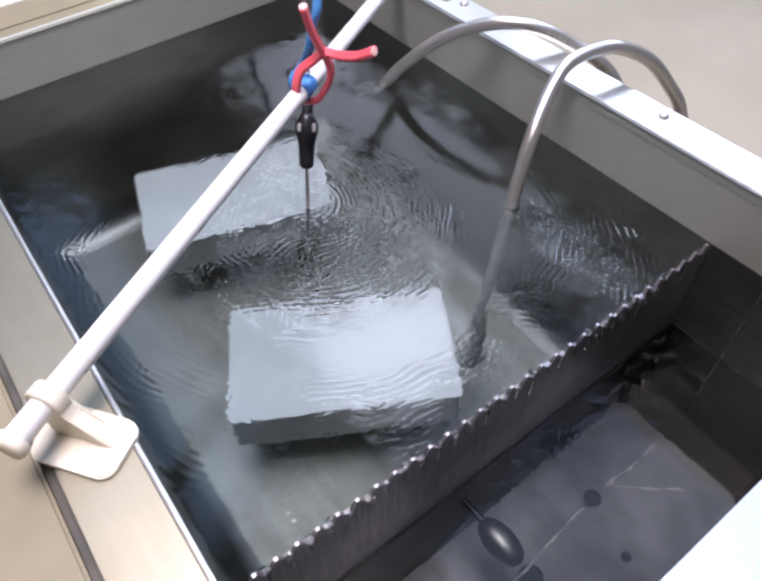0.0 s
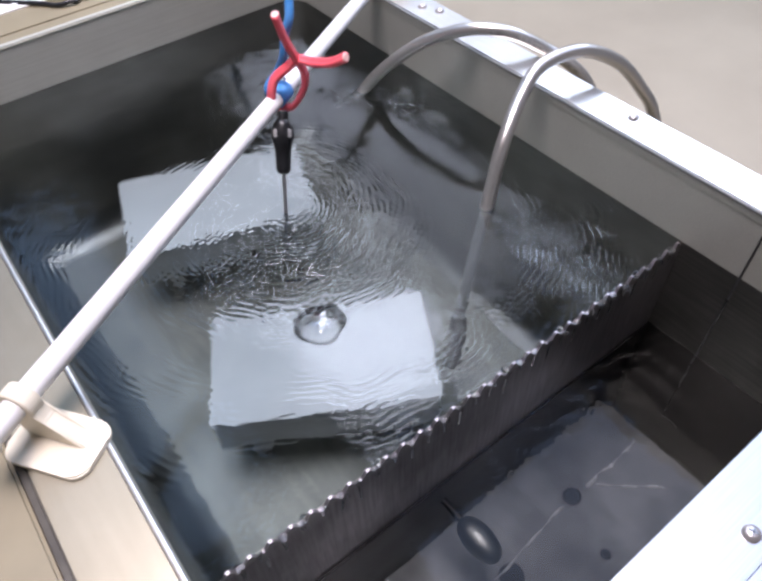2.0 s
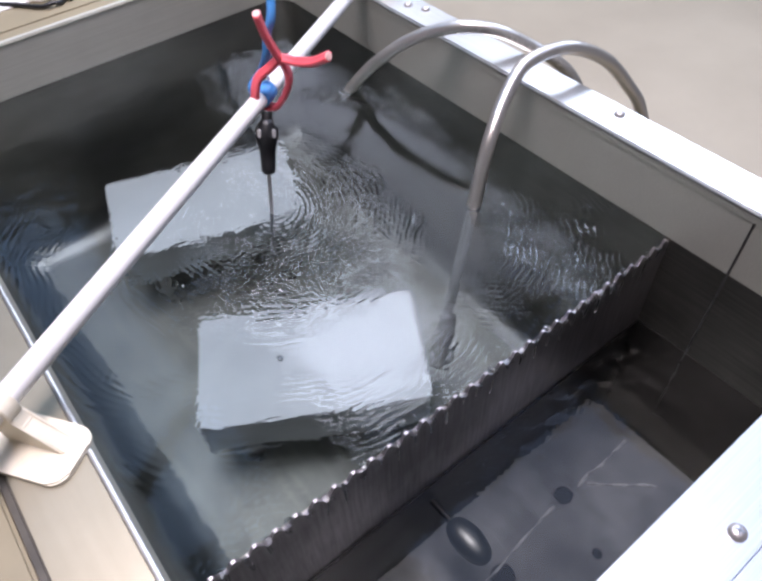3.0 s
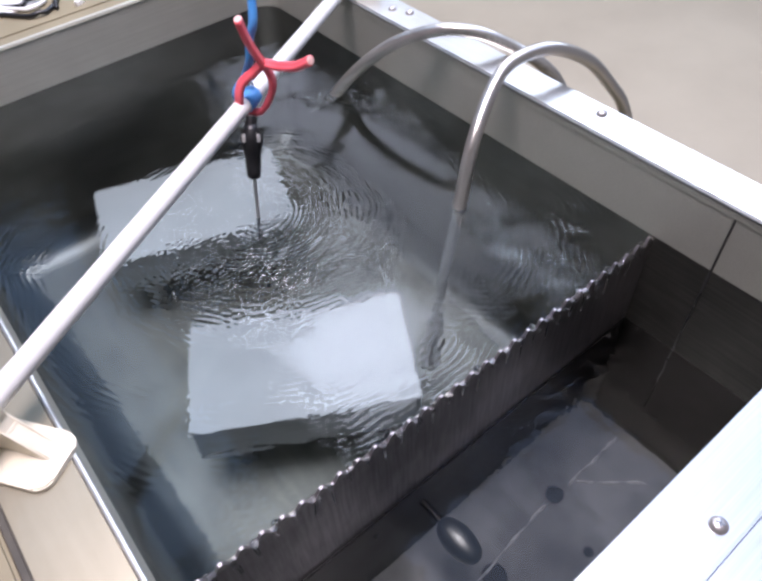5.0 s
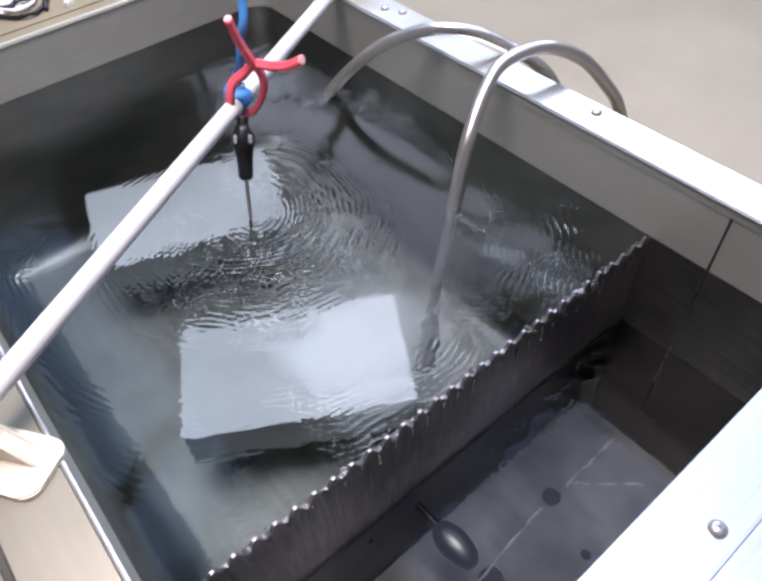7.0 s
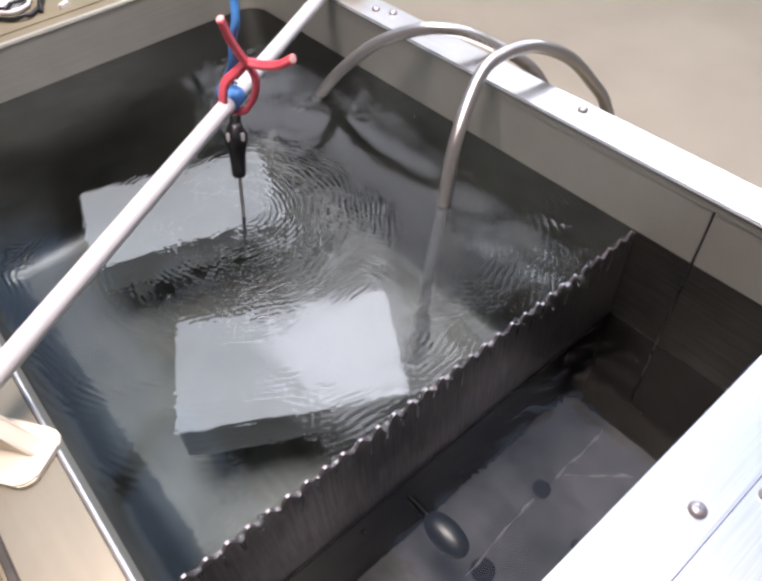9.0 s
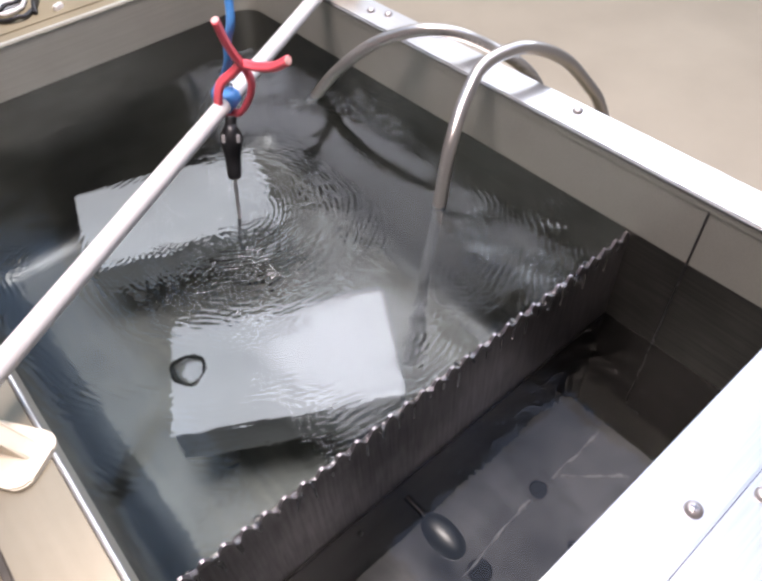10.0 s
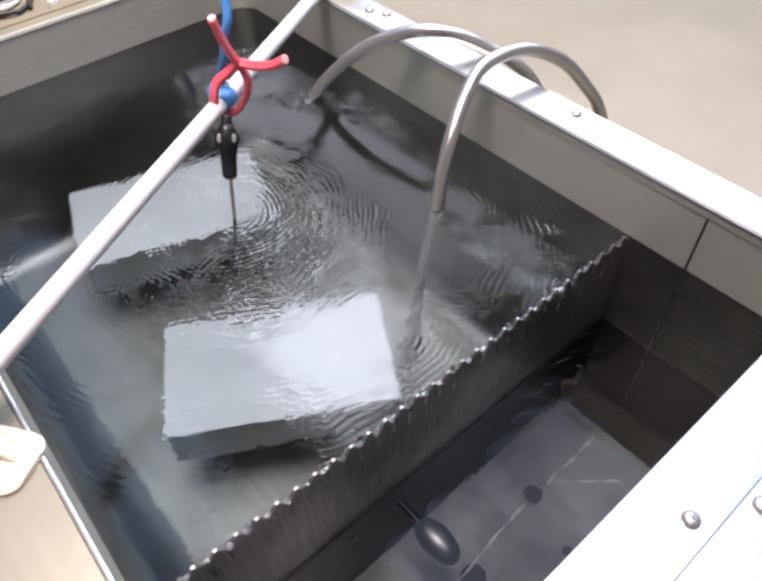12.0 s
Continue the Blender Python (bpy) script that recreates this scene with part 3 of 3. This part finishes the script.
def build_tie():
    c = PIPE_A + PIPE_D * ((TIE - PIPE_A).dot(PIPE_D))
    side = Vector((0, 0, 1)).cross(PIPE_D).normalized()
    up = Vector((0, 0, 1))

    def at(u, s, w):
        return c + PIPE_D * u + side * s + up * w
    t = thing("twist_tie", "red plastic twist tie knotted round the white pipe", "tie")
    cross = Vector((0.2555, 0.2640, 0.9555))
    end_a, end_b = Vector((0.2360, 0.2545, 1.004)), Vector((0.2665, 0.2135, 0.977))
    part("strand", tube([end_a, Vector((0.241, 0.256, 0.985)), Vector((0.249, 0.2595, 0.967)), cross, Vector((0.2570, 0.2600, 0.945)), Vector((0.2550, 0.2620, 0.932)), Vector((0.2470, 0.2700, 0.9155)), Vector((0.240, 0.284, 0.913))], 0.0039, 24, 8, waist=0.42), RED, t, smooth=True)
    part("strand", tube([end_b, Vector((0.2640, 0.231, 0.966)), Vector((0.2600, 0.249, 0.960)), cross + Vector((-0.002, -0.003, 0.004)), Vector((0.244, 0.2650, 0.954)), Vector((0.2345, 0.2695, 0.946)), Vector((0.2300, 0.2710, 0.931)), Vector((0.236, 0.279, 0.914))], 0.0039, 24, 8, waist=0.42), RED, t, smooth=True)
    for e, k in ((end_a, (end_a - cross).normalized()), (end_b, (end_b - cross).normalized())):
        part("cut_end", lathe([(0, 0), (0.0033, 0), (0.0030, 0.0006), (0, 0.0008)], 16, along(e, e + k)), RED_END, t)
    # blue lead taped to the pipe
    w = thing("blue_wire", "blue insulated wire rising from the probe clip", "wire")
    part("lead", tube([at(-0.003, 0.0095, -0.003), at(-0.002, 0.0100, 0.006), at(0.003, 0.0020, 0.018), (0.2455, 0.2692, 0.962), (0.2480, 0.2668, 0.980), (0.2545, 0.265, 1.002), (0.275, 0.30, 1.06), (0.31, 0.42, 1.08), (0.34, 0.56, 0.98), (0.35, 0.64, 0.90)], 0.0034, 10, 8), BLUE, w, smooth=True)
    part("wrap", lathe([(0.0070, -0.009), (0.0081, -0.008), (0.0084, 0), (0.0081, 0.008), (0.0070, 0.009)], 24, along(c - PIPE_D * 0.002, c + PIPE_D)), BLUE, w, smooth=True)
    part("loop", tube([at(0.004, -0.003, 0.011), at(0.012, 0.004, 0.014), at(0.016, 0.012, 0.006), at(0.012, 0.012, -0.004)], 0.0012, 8, 8), SCREW, w, "thin bare wire loop", True)


def build_probe():
    p = thing("probe", "black insulated clip gripping a thin metal probe rod", "probe")
    top, mid, low, tip = Vector((0.2330, 0.2610, 0.9215)), Vector((0.2275, 0.2555, 0.913)), Vector((0.217, 0.247, 0.876)), Vector((0.2065, 0.2360, 0.838))
    deep = tip + (tip - low) * 1.2
    part("sleeve", tube([top, top.lerp(mid, 0.5), mid], 0.0046, 14, 6), BLACK, p, smooth=True)
    m = along(mid + (top - mid) * 0.15, low)
    length = (low - mid).length
    body = lathe([(0, -0.004), (0.0045, -0.004), (0.0060, -0.001), (0.0092, 0.005), (0.0096, 0.009), (0.0080, 0.016), (0.0068, 0.022), (0.0062, length * .9), (0.0060, length), (0.0045, length + .002), (0, length + .002)],
                 20, m @ Matrix.Diagonal((1.0, 1.0, 1, 1)))
    part("clip_body", body, BLACK, p, smooth=True)
    axis = (low - mid).normalized()
    face = Vector((-0.21, -0.40, 0.31))
    face = (face - axis * face.dot(axis)).normalized()
    side = axis.cross(face)
    for s in (-1, 1):
        c = mid + axis * 0.004 + side * 0.0056 * s + face * 0.0070
        n = (face + side * 0.8 * s).normalized()
        turn = Matrix((n.cross(axis), axis, n)).transposed().to_4x4()
        part("clip_window", slab(-0.0015, -0.0034, 0.0015, 0.0034, 0, 0.0010, 0.0012, 4, 0), WINDOW, p, "pale gap in the clip").matrix_local = Matrix.Translation(c) @ turn
    part("rod", tube([low, tip, deep], 0.0016, 10, 6), SCREW, p, smooth=True)


def build_hoses():
    over = [[(0.3445, 0.1305, 0.8385), (0.348, 0.1325, 0.846), (0.3685, 0.1425, 0.890), (0.4025, 0.1575, 0.918), (0.43, 0.1625, 0.9315), (0.465, 0.152, 0.9352), (0.50, 0.1365, 0.9175),
             (0.53, 0.125, 0.884), (0.545, 0.116, 0.859), (0.553, 0.108, 0.82), (0.556, 0.10, 0.72), (0.556, 0.10, 0.4), (0.556, 0.10, 0.006)],
            [(0.3695, 0.352, 0.832), (0.3775, 0.335, 0.858), (0.3860, 0.313, 0.884), (0.40, 0.290, 0.907), (0.415, 0.268, 0.9215), (0.43, 0.241, 0.9318), (0.45, 0.219, 0.929), (0.475, 0.198, 0.9135),
             (0.49, 0.179, 0.901), (0.502, 0.165, 0.883), (0.510, 0.156, 0.855), (0.516, 0.150, 0.80), (0.518, 0.145, 0.70), (0.518, 0.14, 0.4), (0.518, 0.14, 0.006)]]
    under = [[(0.288, 0.101, 0.648), (0.303, 0.111, 0.70), (0.321, 0.120, 0.765), (0.3445, 0.1305, 0.8385)], [(0.359, 0.377, 0.79), (0.364, 0.364, 0.81), (0.3695, 0.352, 0.832)]]
    for top, low in zip(over, under):
        h = thing("braided_hose", "stainless braided hose arching over the rim into the water", "hose", "braided hoses")
        part("sleeve", tube(top, 0.0059, 20, 14), BRAID, h, smooth=True)
        part("outlet_tube", tube(low, 0.0046, 16, 8), HOSE_DIM, h, "outlet tube below the water, dimmed in its colour", True)
    a, b = Vector(under[0][0]), Vector(under[0][1])
    part("nozzle", lathe([(0, -0.012), (0.0095, -0.012), (0.0105, -0.008), (0.0105, 0.010), (0.0085, 0.020), (0.0075, 0.050), (0.006, 0.052)], 20, along(a, b)), CHROME, bpy.data.objects["braided_hose"], "dark outlet fitting", True)


def build_bubble(r, flat):
    """An air bubble with a domed top and a hollowed underside."""
    b = tagged(part("air_bubble", lathe([(0, -0.35 * r * flat), (0.5 * r, -0.42 * r * flat), (0.85 * r, -0.40 * r * flat), (r, -0.1 * r * flat), (0.93 * r, 0.30 * r * flat),
                                  (0.72 * r, 0.66 * r * flat), (0.4 * r, 0.90 * r * flat), (0, r * flat)], 24), AIR_MAT, smooth=True),
               "clear air bubble rising through the bath water", "bubble", "air bubbles")
    for v in b.data.vertices:
        a = math.atan2(v.co.y, v.co.x)
        k = 1 + 0.05 * math.sin(3 * a + 1) + 0.05 * math.sin(5 * a + 40 * v.co.z / r)
        v.co = (v.co.x * k, v.co.y * k, v.co.z * (1 + 0.14 * math.sin(2 * a + 2) * math.sin(4 * a)))
    b.visible_shadow = False
    return b


def build_crests(x, y, count, bend):
    """A circular wave in short crests of water, each a low rounded arc that runs outward."""
    wave = thing("ripple_wave", "low circular wave running out from a burst bubble", "water", "ripple waves", at=(x, y, WATER))
    width, seg, rows = 0.0078, 20, 10
    span = 1.15 * math.pi / count
    verts, faces = [], []
    n = rows + 1
    for side in (1, -1):
        base = len(verts)
        for i in range(seg + 1):
            v = 2 * i / seg - 1
            a = span * v
            for j in range(n):
                u = 2 * j / rows - 1
                q = bend + width * u
                h = 0.00048 * (math.cos(0.5 * math.pi * v) * math.cos(0.5 * math.pi * u)) ** 2 - 0.00008 if side > 0 else -0.0001
                verts.append((q * math.cos(a) - bend, q * math.sin(a), h))
        for i in range(seg):
            for j in range(rows):
                f = (base + i * n + j, base + i * n + j + 1, base + (i + 1) * n + j + 1, base + (i + 1) * n + j)
                faces.append(f if side > 0 else f[::-1])
    me = mesh("crest", verts, faces, DROP_MAT, True)
    out = []
    for i in range(count):
        c = link("crest", me, wave)
        c.visible_shadow = False
        out.append(c)
    return out


def build_bench():
    b = thing("bench", "beige laminate bench top round the tank", "bench", kind="structure")
    part("bench_top", box((-1.2, -0.9, 0.866), (-0.047, 1.5, 0.896), 0.002), BEIGE, b)
    part("edge_trim", box((-0.046, -0.45, 0.880), (-0.0415, YB + 0.03, 0.8975), 0.0008), TRIM, b, "thin dark brown edge trim")
    part("bench_top", box((-0.047, YB + 0.0315, 0.866), (X1 + 0.011, 1.5, 0.8955), 0.002), BEIGE, b)
    part("bench_strip", box((0.001, YB + 0.007, 0.870), (X1 - 0.001, YB + 0.031, 0.8955), 0.0008), BEIGE, b)
    part("apron", box((-0.06, -0.9, 0.0), (-0.05, 1.5, 0.866)), BEIGE, b)
    z = 0.8985
    runs = [[(0.10, 0.70, z), (0.150, 0.648, z), (0.168, 0.626, z), (0.180, 0.6215, z + 0.002), (0.190, 0.624, z), (0.215, 0.66, z), (0.26, 0.80, z)],
            [(0.09, 0.75, z), (0.160, 0.664, z), (0.180, 0.659, z + 0.003), (0.197, 0.662, z + 0.003), (0.24, 0.72, z), (0.30, 0.85, z)],
            [(0.1985, 0.622, z), (0.2010, 0.628, z + 0.001), (0.208, 0.648, z + 0.004), (0.23, 0.70, z), (0.27, 0.90, z)]]
    tray = thing("white_tray", "shallow white plastic tray on the bench behind the tank", "tray")
    part("tray_floor", slab(0.0, 0.652, 0.195, 0.80, 0.8957, 0.8972, 0.008), PIPE_WHITE, tray)
    for k in range(9):
        part("rib", slab(0.010 + 0.020 * k, 0.656, 0.014 + 0.020 * k, 0.79, 0.8972, 0.8988, 0.0015, 3, 0), PIPE_WHITE, tray)
    for run in runs:
        c = thing("black_cable", "thin black cable lying on the bench behind the tank", "cable", "cables")
        part("cable", tube(run, 0.0026, 8, 8), BLACK, c, smooth=True)
    c = thing("white_cable", "white cable curled on the bench behind the tank", "cable")
    part("cable", tube([(0.12, 0.72, z), (0.165, 0.652, z), (0.178, 0.643, z), (0.190, 0.645, z + 0.001), (0.20, 0.66, z), (0.25, 0.76, z)], 0.0022, 8, 8), PIPE_WHITE, c, smooth=True)
    c = thing("cable_clip", "small white plastic clip lying on the bench", "clip")
    part("clip_body", slab(-0.006, -0.003, 0.006, 0.003, 0, 0.005, 0.002, 4), PIPE_WHITE, c).matrix_local = pose(0.224, 0.620, 0.8957, 0, 0, 25)


build_room()
tank = thing("wash_tank", "stainless steel wash tank with a sawtooth overflow weir", "tank")
build_basin(tank)
build_weir(tank)
build_float(tank)
DISC = build_water()
build_sunk_box(0.189, 0.177, -30)
build_sunk_box(0.215, 0.426, -18.5)
build_pipe()
build_brackets()
build_tie()
build_probe()
build_hoses()
build_bench()
BUBBLES = [build_bubble(0.0205, 0.5), build_bubble(0.0085, 0.8), build_bubble(0.0140, 0.6), build_bubble(0.0021, 1.0)]
BURSTS = [(2.06, 0.156, 0.126), (10.24, 0.090, 0.128)]
WAVES = [[build_crests(x, y, 9, 0.05) for k in range(2)] for t, x, y in BURSTS]


def motions():
    # the ripples shiver to and fro round the probe
    rng = random.Random(7)
    walk(DISC, [(k * 0.3, pose(CX, CY, WATER, 0, 0, rng.uniform(8, 22) * (-1) ** k)) for k in range(41)])

    # bubbles slip out from under the box, wobble up and break at the surface
    rise = [[(0.0, 0.190, 0.165, 0.615), (1.4, 0.190, 0.160, 0.615), (1.5, 0.194, 0.128, 0.625), (1.6, 0.184, 0.137, 0.655), (1.7, 0.181, 0.143, 0.70), (1.8, 0.174, 0.138, 0.75),
             (1.9, 0.171, 0.130, 0.795), (2.0, 0.163, 0.121, 0.834), (2.1, 0.162, 0.122, 0.835), (2.35, 0.175, 0.150, 0.615), (12.0, 0.175, 0.150, 0.615)],
            [(0.0, 0.235, 0.130, 0.615), (5.3, 0.235, 0.130, 0.615), (5.4, 0.241, 0.098, 0.66), (5.6, 0.241, 0.095, 0.72), (5.8, 0.240, 0.077, 0.77), (6.0, 0.229, 0.066, 0.82),
             (6.1, 0.230, 0.060, 0.836), (6.3, 0.225, 0.057, 0.836), (6.42, 0.235, 0.130, 0.615), (12.0, 0.235, 0.130, 0.615)],
            [(0.0, 0.110, 0.200, 0.615), (9.3, 0.110, 0.200, 0.615), (9.4, 0.080, 0.176, 0.60), (9.6, 0.093, 0.160, 0.66), (9.8, 0.094, 0.157, 0.72), (10.0, 0.098, 0.148, 0.80),
             (10.1, 0.098, 0.152, 0.825), (10.2, 0.096, 0.150, 0.835), (10.45, 0.120, 0.200, 0.615), (12.0, 0.120, 0.200, 0.615)],
            # a small one floats on and is carried over the weir
            [(0.0, 0.170, 0.140, 0.615), (1.6, 0.170, 0.140, 0.620), (2.2, 0.156, 0.122, 0.842), (2.6, 0.146, 0.109, 0.8435), (3.0, 0.130, 0.103, 0.8435), (3.4, 0.122, 0.088, 0.8435),
             (4.2, 0.128, 0.030, 0.8435), (4.6, 0.131, -0.006, 0.842), (4.8, 0.132, -0.010, 0.736), (12.0, 0.132, -0.010, 0.736)]]
    for ob, rows in zip(BUBBLES, rise):
        walk(ob, [(t, pose(x, y, z, 12 * math.sin(9 * t), 12 * math.cos(7 * t), 0)) for t, x, y, z in rows])

    # where a bubble breaks, wave crests come up with it, run outward and sink back
    for (t0, x, y), waves in zip(BURSTS, WAVES):
        home = Vector((0.189 - x, 0.177 - y, 0.615 - WATER))
        for k, crests in enumerate(waves):
            for i, c in enumerate(crests):
                a = 360 * i / len(crests) + 17 * k + 3 * math.sin(3.3 * i + k)
                way = Vector((math.cos(radians(a)), math.sin(radians(a)), 0))
                stay = home + way * 0.01
                rows = [(0, stay), (t0 - 0.04 + 0.17 * k, stay)]
                rows += [(t0 + 0.17 * k + 0.065 * j, way * (0.018 + 0.0185 * j + 0.0022 * math.sin(5.1 * i + k)) + Vector((0, 0, -0.00006 * j))) for j in range(6)]
                rows += [(t0 + 0.365 + 0.17 * k, stay), (12, stay)]
                walk(c, [(t, pose(*p, 0, 0, a)) for t, p in rows])


motions()
